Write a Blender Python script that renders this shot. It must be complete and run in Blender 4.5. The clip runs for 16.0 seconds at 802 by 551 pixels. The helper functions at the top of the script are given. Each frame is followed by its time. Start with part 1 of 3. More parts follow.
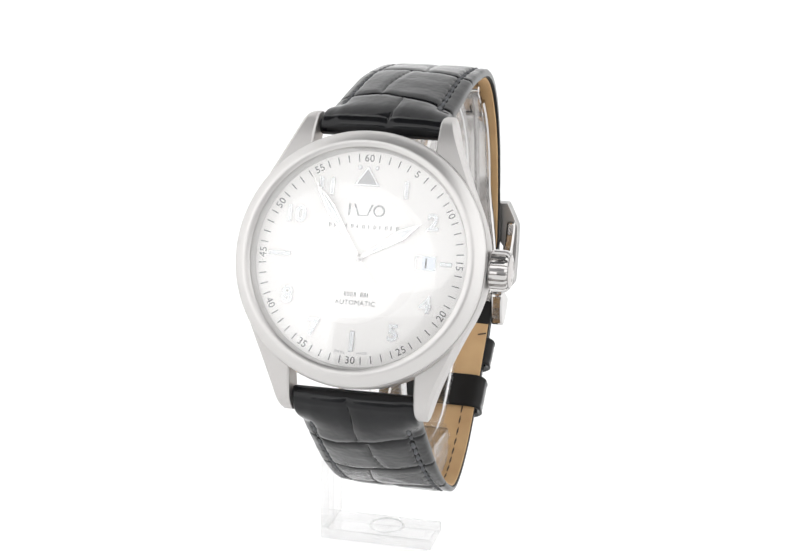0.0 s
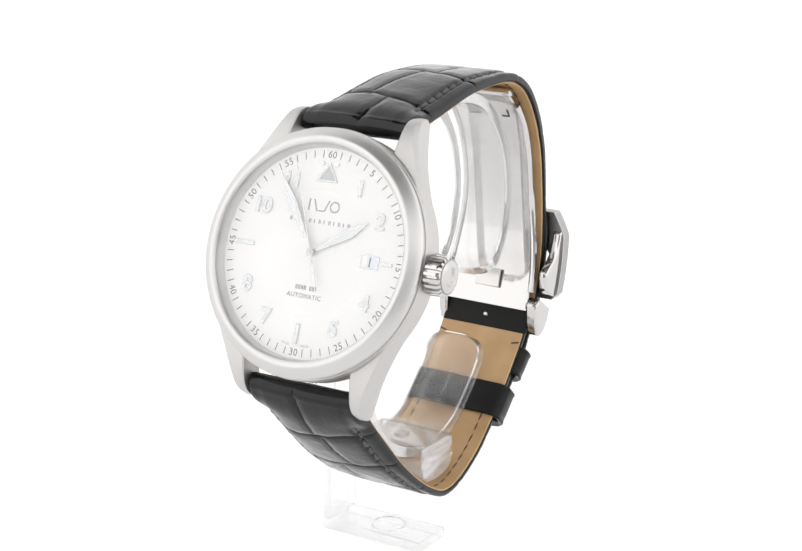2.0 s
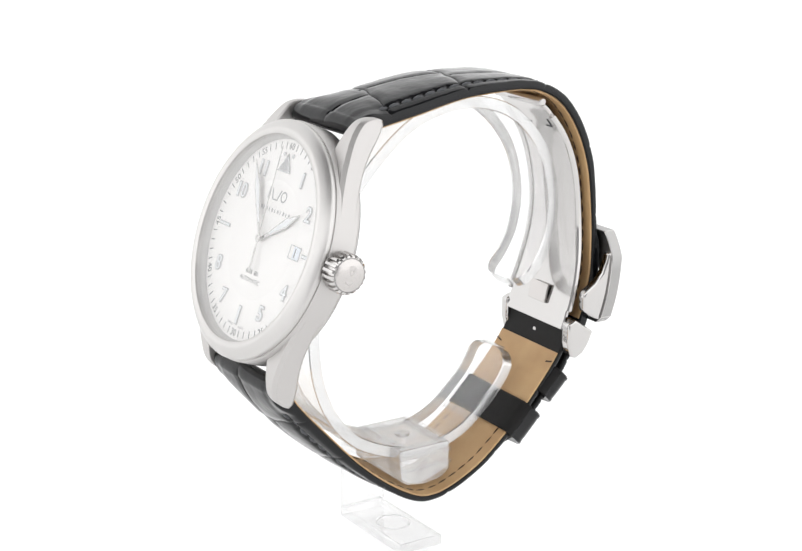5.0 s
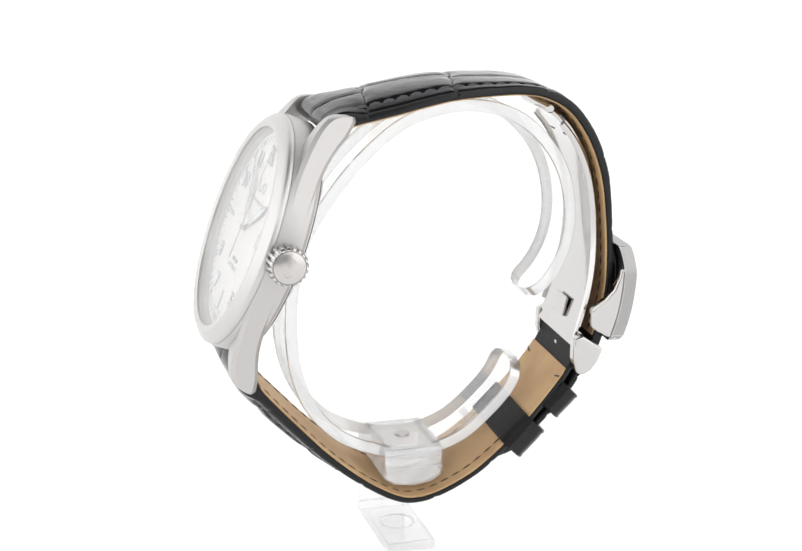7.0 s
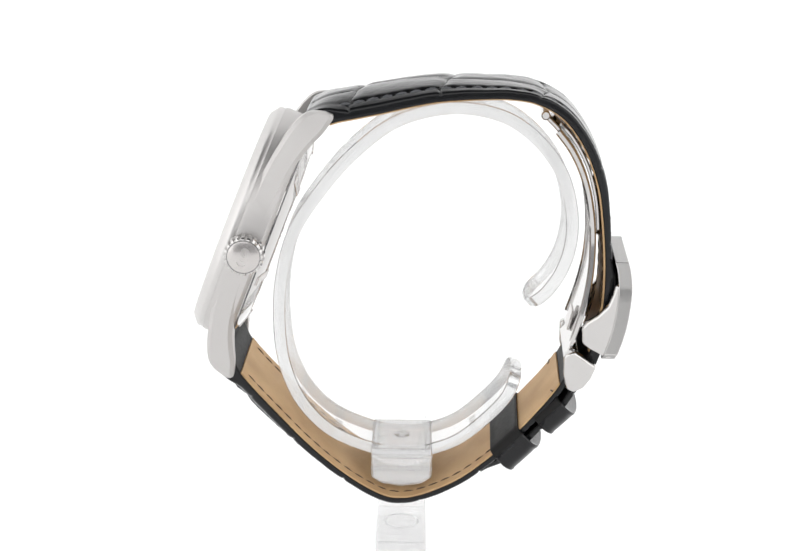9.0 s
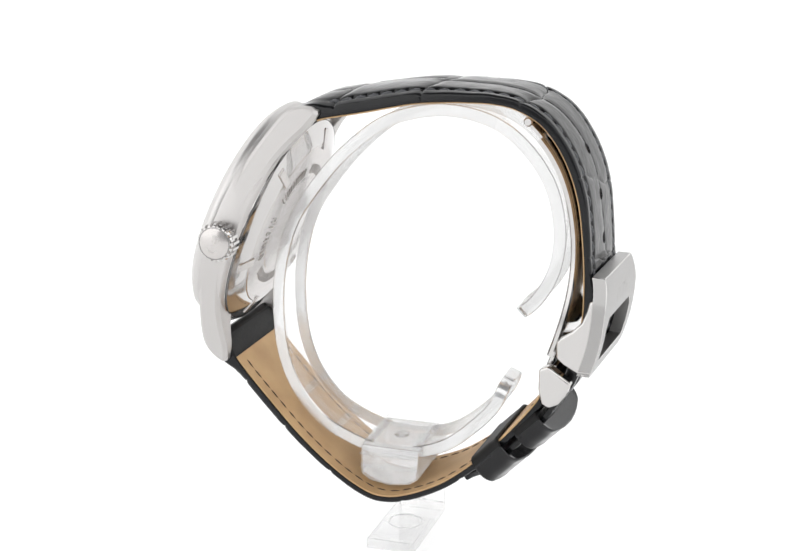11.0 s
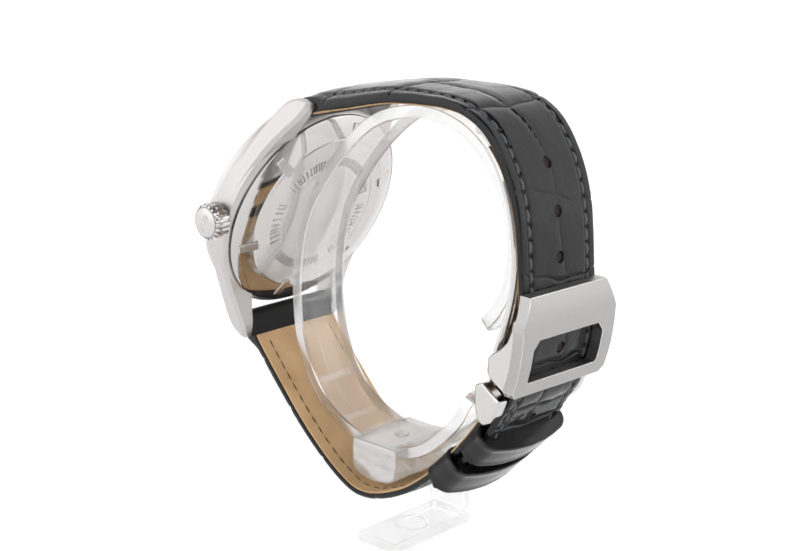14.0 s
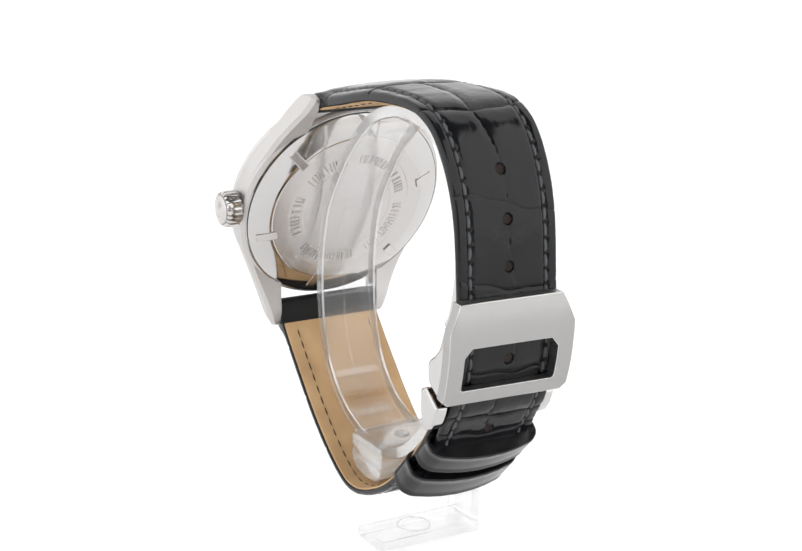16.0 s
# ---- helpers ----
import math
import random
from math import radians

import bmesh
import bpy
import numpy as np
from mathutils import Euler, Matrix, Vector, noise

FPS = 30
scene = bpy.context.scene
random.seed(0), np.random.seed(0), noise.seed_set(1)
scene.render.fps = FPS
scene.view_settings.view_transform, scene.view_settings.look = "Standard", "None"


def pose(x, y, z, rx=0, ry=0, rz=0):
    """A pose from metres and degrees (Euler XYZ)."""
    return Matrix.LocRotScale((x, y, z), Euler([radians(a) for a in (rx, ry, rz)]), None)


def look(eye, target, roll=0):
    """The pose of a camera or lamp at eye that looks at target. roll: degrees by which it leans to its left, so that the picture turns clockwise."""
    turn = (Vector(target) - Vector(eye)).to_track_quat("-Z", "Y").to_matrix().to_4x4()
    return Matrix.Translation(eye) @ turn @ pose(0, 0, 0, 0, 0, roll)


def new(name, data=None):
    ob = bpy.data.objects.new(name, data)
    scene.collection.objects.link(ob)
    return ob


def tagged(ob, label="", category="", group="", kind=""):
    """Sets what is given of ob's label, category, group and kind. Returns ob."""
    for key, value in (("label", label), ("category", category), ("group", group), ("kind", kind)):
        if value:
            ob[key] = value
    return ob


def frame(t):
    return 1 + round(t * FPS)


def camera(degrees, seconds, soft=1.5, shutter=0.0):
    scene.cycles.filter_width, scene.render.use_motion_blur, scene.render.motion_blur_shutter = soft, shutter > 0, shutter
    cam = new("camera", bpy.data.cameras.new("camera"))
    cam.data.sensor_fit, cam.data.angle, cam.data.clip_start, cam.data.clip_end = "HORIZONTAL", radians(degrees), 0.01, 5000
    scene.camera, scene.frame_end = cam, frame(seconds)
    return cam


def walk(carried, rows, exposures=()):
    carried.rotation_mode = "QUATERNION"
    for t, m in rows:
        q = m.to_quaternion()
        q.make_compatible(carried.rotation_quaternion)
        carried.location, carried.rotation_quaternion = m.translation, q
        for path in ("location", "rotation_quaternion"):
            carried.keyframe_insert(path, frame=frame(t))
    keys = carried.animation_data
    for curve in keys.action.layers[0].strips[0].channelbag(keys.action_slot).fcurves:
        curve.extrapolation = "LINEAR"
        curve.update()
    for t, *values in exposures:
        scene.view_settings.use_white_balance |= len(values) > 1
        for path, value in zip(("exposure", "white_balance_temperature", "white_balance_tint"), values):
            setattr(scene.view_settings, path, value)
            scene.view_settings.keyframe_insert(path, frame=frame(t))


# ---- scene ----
# ------------------------------------------------------------------ camera
cam = camera(28.76, 16.0, soft=1.5)
EYE = (0.0, -0.25668, 0.119)
VIEW = look(EYE, (EYE[0] - 0.00171167, EYE[1] + 0.96415838, EYE[2] - 0.26532187), 0.56)
walk(cam, [(0.0, VIEW), (16.0, VIEW)])
scene.view_settings.exposure = 0.42

# ------------------------------------------------------------------ light: white photo tent
world = bpy.data.worlds.new("world")
scene.world = world
world.use_nodes = True
wn = world.node_tree.nodes
wn["Background"].inputs["Color"].default_value = (1.0, 1.0, 1.0, 1.0)
wn["Background"].inputs["Strength"].default_value = 1.3


def softbox(name, eye, target, size, power, shape="RECTANGLE", size_y=None):
    data = bpy.data.lights.new(name, "AREA")
    data.shape, data.size, data.energy = shape, size, power
    if size_y:
        data.size_y = size_y
    ob = new(name, data)
    ob.matrix_world = look(eye, target)
    return ob


softbox("round_softbox", (-0.27, -0.46, 0.295), (0, -0.026, 0.058), 0.09, 0.019, "DISK")

# ------------------------------------------------------------------ materials


def material(name, color, rough=0.5, metal=0.0, **kw):
    m = bpy.data.materials.new(name)
    m.use_nodes = True
    b = m.node_tree.nodes["Principled BSDF"]
    b.inputs["Base Color"].default_value = (*color, 1)
    b.inputs["Roughness"].default_value = rough
    b.inputs["Metallic"].default_value = metal
    for key, value in kw.items():
        b.inputs[key.replace("_", " ")].default_value = value
    return m


def grain(m, scale, low, high, stretch=(1, 1, 1), bump=0.0, depth=0.0001, colors=None, detail=4.0, second=0.0):
    """Noise on roughness (low to high), on relief and, if given, on the base colour."""
    t = m.node_tree
    b = t.nodes["Principled BSDF"]
    co = t.nodes.new("ShaderNodeTexCoord")
    mp = t.nodes.new("ShaderNodeMapping")
    mp.inputs["Scale"].default_value = stretch
    no = t.nodes.new("ShaderNodeTexNoise")
    no.inputs["Scale"].default_value = scale
    no.inputs["Detail"].default_value = detail
    rg = t.nodes.new("ShaderNodeMapRange")
    rg.inputs["To Min"].default_value, rg.inputs["To Max"].default_value = low, high
    t.links.new(co.outputs["Object"], mp.inputs["Vector"])
    t.links.new(mp.outputs["Vector"], no.inputs["Vector"])
    t.links.new(no.outputs["Fac"], rg.inputs["Value"])
    t.links.new(rg.outputs["Result"], b.inputs["Roughness"])
    if bump:
        bp = t.nodes.new("ShaderNodeBump")
        bp.inputs["Strength"].default_value = bump
        bp.inputs["Distance"].default_value = depth
        t.links.new(no.outputs["Fac"], bp.inputs["Height"])
        t.links.new(bp.outputs["Normal"], b.inputs["Normal"])
    if colors:
        n2 = t.nodes.new("ShaderNodeTexNoise")
        n2.inputs["Scale"].default_value = second or scale * 0.2
        n2.inputs["Detail"].default_value = 3.0
        rp = t.nodes.new("ShaderNodeValToRGB")
        rp.color_ramp.elements[0].position, rp.color_ramp.elements[1].position = 0.3, 0.7
        rp.color_ramp.elements[0].color = (*colors[0], 1)
        rp.color_ramp.elements[1].color = (*colors[1], 1)
        t.links.new(mp.outputs["Vector"], n2.inputs["Vector"])
        t.links.new(n2.outputs["Fac"], rp.inputs["Fac"])
        t.links.new(rp.outputs["Color"], b.inputs["Base Color"])
    return m


def clear(name, low, high, bend, rough, frost=0.0):
    """Clear stuff: lets the view through, mirrors the surroundings more at a slant; bend is the share of true refraction."""
    m = bpy.data.materials.new(name)
    m.use_nodes = True
    t = m.node_tree
    t.nodes.clear()
    out = t.nodes.new("ShaderNodeOutputMaterial")
    mix = t.nodes.new("ShaderNodeMixShader")
    see = t.nodes.new("ShaderNodeBsdfTransparent")
    see.inputs["Color"].default_value = (0.996, 0.996, 0.996, 1)
    shine = t.nodes.new("ShaderNodeBsdfGlossy")
    shine.inputs["Roughness"].default_value = rough
    fr = t.nodes.new("ShaderNodeLayerWeight")
    fr.inputs["Blend"].default_value = 0.5
    pw = t.nodes.new("ShaderNodeMath")
    pw.operation = "POWER"
    pw.inputs[1].default_value = 3.5
    rg = t.nodes.new("ShaderNodeMapRange")
    rg.inputs["To Min"].default_value, rg.inputs["To Max"].default_value = low, high
    t.links.new(fr.outputs["Facing"], pw.inputs[0])
    t.links.new(pw.outputs["Value"], rg.inputs["Value"])
    t.links.new(rg.outputs["Result"], mix.inputs["Fac"])
    t.links.new(see.outputs["BSDF"], mix.inputs[1])
    t.links.new(shine.outputs["BSDF"], mix.inputs[2])
    solid = t.nodes.new("ShaderNodeBsdfGlass")
    solid.inputs["IOR"].default_value = 1.47
    solid.inputs["Roughness"].default_value = frost
    both = t.nodes.new("ShaderNodeMixShader")
    both.inputs["Fac"].default_value = bend
    t.links.new(mix.outputs["Shader"], both.inputs[1])
    t.links.new(solid.outputs["BSDF"], both.inputs[2])
    t.links.new(both.outputs["Shader"], out.inputs["Surface"])
    return m


LEATHER = grain(material("black_leather", (0.006, 0.006, 0.007), 0.3, 0.0, Specular_IOR_Level=0.32), 500, 0.10, 0.19, bump=0.05, depth=0.00003,
                colors=((0.0035, 0.0037, 0.0045), (0.007, 0.0073, 0.0085)), second=300)
KEEPER = grain(material("keeper_leather", (0.012, 0.012, 0.013), 0.2, 0.0, Specular_IOR_Level=0.33), 650, 0.10, 0.24, bump=0.16, depth=0.00012,
               colors=((0.005, 0.005, 0.006), (0.010, 0.010, 0.011)), second=400)
MATT = grain(material("matt_black_leather", (0.013, 0.0125, 0.0125), 0.5, 0.0, Specular_IOR_Level=0.14), 1500, 0.42, 0.6, bump=0.1, depth=0.00004)
LINING = grain(material("tan_lining", (0.52, 0.33, 0.16), 0.6), 3000, 0.5, 0.75, bump=0.25, depth=0.00006,
               colors=((0.46, 0.285, 0.135), (0.58, 0.38, 0.19)), second=120)
THREAD = grain(material("grey_thread", (0.075, 0.078, 0.084), 0.6), 5000, 0.5, 0.8, bump=0.5, depth=0.0001)
THREAD_IN = grain(material("dark_thread", (0.05, 0.03, 0.02), 0.7), 5000, 0.6, 0.9)
BRUSHED = grain(material("brushed_steel", (0.555, 0.54, 0.531), 0.42, 1.0), 900, 0.40, 0.54, stretch=(1, 14, 14), bump=0.22, depth=0.00004)
POLISHED = grain(material("polished_steel", (0.57, 0.557, 0.548), 0.08, 1.0), 700, 0.05, 0.13)
SATIN = grain(material("satin_steel", (0.57, 0.547, 0.535), 0.25, 1.0), 1200, 0.18, 0.30)
BEZEL = grain(material("bezel_steel", (0.60, 0.588, 0.578), 0.3, 1.0), 1200, 0.36, 0.46)
FACE = grain(material("brushed_clasp_steel", (0.385, 0.379, 0.374), 0.38, 1.0), 900, 0.24, 0.46, stretch=(1, 16, 16), bump=0.4, depth=0.00004)
SILVER = grain(material("silver_dial", (0.90, 0.885, 0.87), 0.4, 0.0), 1500, 0.34, 0.42, colors=((0.89, 0.875, 0.86), (0.915, 0.90, 0.885)), second=200)
FLANGE = grain(material("matt_steel", (0.60, 0.59, 0.58), 0.5, 0.6), 1200, 0.45, 0.6)
LUME = material("white_lume", (0.80, 0.82, 0.84), 0.6)
MARK = material("dark_steel_mark", (0.26, 0.255, 0.25), 0.3, 1.0)
ETCH = grain(material("etched_steel", (0.53, 0.51, 0.50), 0.4, 1.0), 1500, 0.35, 0.5)
INK = material("grey_black_ink", (0.035, 0.035, 0.04), 0.5)
INK_SOFT = material("soft_grey_ink", (0.30, 0.30, 0.31), 0.5)
GREY_FILL = material("grey_fill", (0.46, 0.46, 0.47), 0.4)
APPLIED = material("applied_silver", (0.55, 0.55, 0.56), 0.2, 1.0)
DATE = material("date_disc_white", (0.76, 0.81, 0.88), 0.5)
GLASS = clear("sapphire_crystal", 0.10, 0.6, 0.0, 0.015)
ACRYLIC = clear("clear_acrylic", 0.05, 0.32, 0.10, 0.08, 0.02)
BLOCK = clear("thick_acrylic", 0.40, 0.9, 0.35, 0.14, 0.10)
FOOT = clear("foot_acrylic", 0.20, 0.8, 0.30, 0.1, 0.03)
RIM = clear("acrylic_rim", 0.52, 0.9, 0.0, 0.16)
EDGE = clear("acrylic_edge", 0.08, 0.7, 0.06, 0.12)
HOLE = grain(material("hole_brown", (0.022, 0.012, 0.009), 0.8), 3000, 0.7, 0.9)
GLOW_SHEET = grain(material("glowing_white_sheet", (0.5, 0.5, 0.5), 0.6, 0.0, Emission_Color=(1, 1, 1, 1), Emission_Strength=0.46), 60, 0.5, 0.65)   # translucent; emission stands in for light from behind and washes out shadows
SHADE_PANEL = grain(material("dark_shade_panel", (0.10, 0.10, 0.102), 0.85), 30, 0.75, 0.95)
DIM_PANEL = grain(material("dim_grey_panel", (0.36, 0.36, 0.365), 0.8), 8, 0.7, 0.9)

# ------------------------------------------------------------------ helpers for meshes (millimetres in, metres out)
MM = 0.001
LIFT = 119.0          # height of the side drawing's zero above the table
BEND = 1.7 / 62.0 ** 2
HEAD = Matrix.Translation((-0.22, -26.89, LIFT - 60.86)) @ Matrix.Rotation(radians(68.96), 4, "X")


def head(p):
    return HEAD @ Vector(p)


def side(p):
    """x across the strap, h backwards, v up: the strap loop swings a little to one side at its back."""
    x, h, v = p
    a = max(h + 27.0, 0.0)
    th = 2 * BEND * a
    return Vector((BEND * a * a + x * math.cos(th), h - x * math.sin(th), v + LIFT))


def plain(p):
    return Vector((p[0], p[1], p[2] + LIFT))


def mesh_of(name, verts, faces, mat, smooth=True, space=None, sharp=38):
    me = bpy.data.meshes.new(name)
    vs = [tuple((space(v) if space else Vector(v)) * MM) for v in verts]
    me.from_pydata(vs, [], faces)
    me.materials.append(mat)
    bm = bmesh.new()
    bm.from_mesh(me)
    bmesh.ops.recalc_face_normals(bm, faces=bm.faces)
    bm.to_mesh(me)
    bm.free()
    if smooth:
        me.polygons.foreach_set("use_smooth", [True] * len(me.polygons))
        me.set_sharp_from_angle(angle=radians(sharp))
    return me


def part(name, verts, faces, mat, parent, label="", space=None, smooth=True, bevel=0.0, sharp=38):
    ob = new(name, mesh_of(name, verts, faces, mat, smooth, space, sharp))
    ob.parent = parent
    if label:
        tagged(ob, label)
    if bevel:
        m = ob.modifiers.new("bevel", "BEVEL")
        m.width, m.segments, m.limit_method, m.angle_limit = bevel * MM, 2, "ANGLE", radians(40)
    return ob


def merge(*pieces):
    verts, faces = [], []
    for v, f in pieces:
        k = len(verts)
        verts += list(v)
        faces += [tuple(i + k for i in q) for q in f]
    return verts, faces


def lathe(profile, seg=128, axis="z", centre=(0, 0, 0), closed=False, wave=None):
    """Turn (radius, height) pairs round an axis; wave(k) scales the radius of spoke k."""
    verts, faces, n = [], [], len(profile)
    for k in range(seg):
        a = 2 * math.pi * k / seg
        for j, (r, z) in enumerate(profile):
            q = r * (wave(k, j) if wave else 1)
            c, s = q * math.cos(a), q * math.sin(a)
            p = (c, s, z) if axis == "z" else (z, c, s)
            verts.append((p[0] + centre[0], p[1] + centre[1], p[2] + centre[2]))
    for k in range(seg):
        m = (k + 1) % seg
        for j in range(n if closed else n - 1):
            i = (j + 1) % n
            faces.append((k * n + j, k * n + i, m * n + i, m * n + j))
    if not closed:
        for j in (0, n - 1):
            if profile[j][0] > 1e-6:
                faces.append(tuple(k * n + j for k in range(seg)))
    return verts, faces


def prism(outline, lo, hi, axis="z"):
    """A flat outline given thickness along an axis: z over (x, y), x over (h, v)."""
    n = len(outline)
    at = (lambda a, b, c: (a, b, c)) if axis == "z" else (lambda a, b, c: (c, a, b))
    verts = [at(a, b, lo) for a, b in outline] + [at(a, b, hi) for a, b in outline]
    faces = [tuple(range(n)), tuple(range(2 * n - 1, n - 1, -1))]
    faces += [(i, (i + 1) % n, n + (i + 1) % n, n + i) for i in range(n)]
    return verts, faces


def box(x0, x1, y0, y1, z0, z1):
    return prism([(x0, y0), (x1, y0), (x1, y1), (x0, y1)], z0, z1)


def turned(verts, deg, origin=(0, 0)):
    """Turn clockwise, as on a clock face."""
    c, s = math.cos(radians(-deg)), math.sin(radians(-deg))
    return [(origin[0] + x * c - y * s, origin[1] + x * s + y * c, z) for x, y, z in verts]


def lettering(text, size, extrude, offset=0.0, spacing=1.0):
    """Vertices and faces of centred text in the built-in font; size is the letter height in mm."""
    cu = bpy.data.curves.new("text", "FONT")
    cu.body, cu.size, cu.extrude, cu.offset = text, size / 0.73, extrude / 2, offset
    cu.align_x, cu.align_y, cu.space_character, cu.resolution_u = "CENTER", "CENTER", spacing, 3
    ob = new("text", cu)
    bpy.context.view_layer.update()
    me = bpy.data.meshes.new_from_object(ob.evaluated_get(bpy.context.evaluated_depsgraph_get()))
    verts = [tuple(v.co) for v in me.vertices]
    faces = [tuple(p.vertices) for p in me.polygons]
    bpy.data.objects.remove(ob)
    bpy.data.meshes.remove(me)
    bpy.data.curves.remove(cu)
    ys = [v[1] for v in verts]
    mid = (min(ys) + max(ys)) / 2
    return [(x, y - mid, z) for x, y, z in verts], faces


def moved(verts, dx, dy, dz):
    return [(x + dx, y + dy, z + dz) for x, y, z in verts]


def curve_through(points, step):
    """A smooth curve through (h, v) points, cut at equal lengths: places, tangents, total length."""
    p = np.array(points, float)
    p = np.vstack([2 * p[0] - p[1], p, 2 * p[-1] - p[-2]])
    out = []
    for i in range(1, len(p) - 2):
        for u in np.linspace(0, 1, 24, endpoint=False):
            a, b, c, d = p[i - 1:i + 3]
            out.append(0.5 * (2 * b + (c - a) * u + (2 * a - 5 * b + 4 * c - d) * u * u + (3 * b - a - 3 * c + d) * u ** 3))
    out.append(p[-2])
    out = np.array(out)
    ln = np.concatenate([[0], np.cumsum(np.linalg.norm(np.diff(out, axis=0), axis=1))])
    n = max(2, int(round(ln[-1] / step)))
    s = np.linspace(0, ln[-1], n + 1)
    q = np.stack([np.interp(s, ln, out[:, 0]), np.interp(s, ln, out[:, 1])], 1)
    tg = np.gradient(q, axis=0)
    tg /= np.linalg.norm(tg, axis=1)[:, None]
    return q, tg, s


def ribbon(points, half, lo, hi, step=0.8, flip=1, round_ends=0.0):
    """A strip swept along a side curve: half its width, from lo to hi off the curve along its outward normal."""
    q, tg, s = curve_through(points, step)
    nm = np.stack([-tg[:, 1], tg[:, 0]], 1) * flip
    verts, faces = [], []
    for i in range(len(q)):
        w = half(s[i] / s[-1]) if callable(half) else half
        if round_ends:
            d = min(s[i], s[-1] - s[i])
            if d < round_ends:
                w = w - round_ends + math.sqrt(max(round_ends ** 2 - (round_ends - d) ** 2, 0.0)) * 0.98
        r = min(0.25 * (hi - lo), 0.3)
        for x, o in ((-w + r, lo), (w - r, lo), (w, lo + r), (w, hi - r), (w - r, hi), (-w + r, hi), (-w, hi - r), (-w, lo + r)):
            p = q[i] + nm[i] * o
            verts.append((x, p[0], p[1]))
    for i in range(len(q) - 1):
        for j in range(8):
            k = (j + 1) % 8
            faces.append((i * 8 + j, i * 8 + k, i * 8 + 8 + k, i * 8 + 8 + j))
    faces += [tuple(range(8)), tuple(range(len(verts) - 1, len(verts) - 9, -1))]
    return verts, faces


# ------------------------------------------------------------------ the white setting


def build_setting():
    verts, faces = [], []
    prof = [(-3.0, 0.0), (-1.0, 0.0), (0.0, 0.0), (0.06, 0.0)]
    r = 0.25
    prof += [(0.06 + r * math.sin(a), r - r * math.cos(a)) for a in np.linspace(0.1, math.pi / 2, 14)]
    prof += [(0.31, 0.8), (0.31, 1.6)]
    for y, z in prof:
        verts += [(-3.0, y, z), (3.0, y, z)]
    for i in range(len(prof) - 1):
        faces.append((2 * i, 2 * i + 1, 2 * i + 3, 2 * i + 2))
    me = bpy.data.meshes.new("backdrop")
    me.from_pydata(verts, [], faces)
    me.materials.append(GLOW_SHEET)
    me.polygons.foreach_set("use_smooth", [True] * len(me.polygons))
    tagged(new("backdrop", me), "seamless white paper sweep, given an even glow of its own", "backdrop", kind="structure")


def build_room():
    """Unseen panels added behind the camera and overhead, only to darken reflections."""
    v, f = box(-480, 480, -840, -800, 2, 440)
    tagged(new("wall_south", mesh_of("wall_south", v, f, DIM_PANEL, False)), "dim grey panel added behind the camera to darken reflections", "wall", kind="structure")
    # unseen panel, added overhead so leather and steel mirror something dark
    v, f = box(-480, 480, -640, 240, 860, 900)
    tagged(new("ceiling", mesh_of("ceiling", v, f, SHADE_PANEL, False)), "dark grey panel added overhead, out of view, to darken reflections", "ceiling", kind="structure")


build_setting()
build_room()

# ------------------------------------------------------------------ the watch
watch = tagged(new("wristwatch"), "steel pilot wristwatch with silver dial on a black alligator strap", "wristwatch")


def eased(values, n):
    """Smooth in-between values, n steps from each to the next."""
    p = [2 * values[0] - values[1], *values, 2 * values[-1] - values[-2]]
    out = []
    for i in range(1, len(p) - 2):
        a, b, c, d = p[i - 1:i + 3]
        out += [0.5 * (2 * b + (c - a) * u + (2 * a - 5 * b + 4 * c - d) * u * u + (3 * b - a - 3 * c + d) * u ** 3) for u in (k / n for k in range(n))]
    return out + [values[-1]]


def lug(sx, sy):
    ys = [4.0, 6.0, 8.5, 11.0, 13.5, 16.0, 18.5, 20.5, 22.2, 23.2, 23.75]
    xo = [19.4, 18.92, 18.0, 16.83, 15.7, 14.58, 13.52, 12.75, 12.2, 11.85, 11.5]
    xi = [9.9, 9.9, 9.9, 9.9, 9.9, 9.9, 9.9, 9.9, 9.9, 9.95, 10.1]
    zt = [-0.4, -0.25, -0.1, -0.25, -0.55, -1.0, -1.55, -2.2, -3.1, -4.4, -6.0]
    zb = [-3.9, -4.0, -4.1, -4.3, -4.6, -5.2, -6.1, -7.0, -7.5, -7.7, -7.4]
    ys, xi, xo, zt, zb = (eased(c, 4) for c in (ys, xi, xo, zt, zb))
    verts, faces = [], []
    for y, a, b, t, z in zip(ys, xi, xo, zt, zb):
        r = min(0.7, 0.3 * (t - z))
        for x, w in ((a + 0.15, z), (b - r, z), (b, z + r), (b, t - r), (b - r * 0.8, t - 0.05), (a + 0.25, t), (a, t - 0.25), (a, z + 0.15)):
            verts.append((sx * x, sy * y, w))
    for i in range(len(ys) - 1):
        for j in range(8):
            k = (j + 1) % 8
            faces.append((i * 8 + j, i * 8 + k, i * 8 + 8 + k, i * 8 + 8 + j))
    faces += [tuple(range(8)), tuple(range(len(verts) - 1, len(verts) - 9, -1))]
    return verts, faces


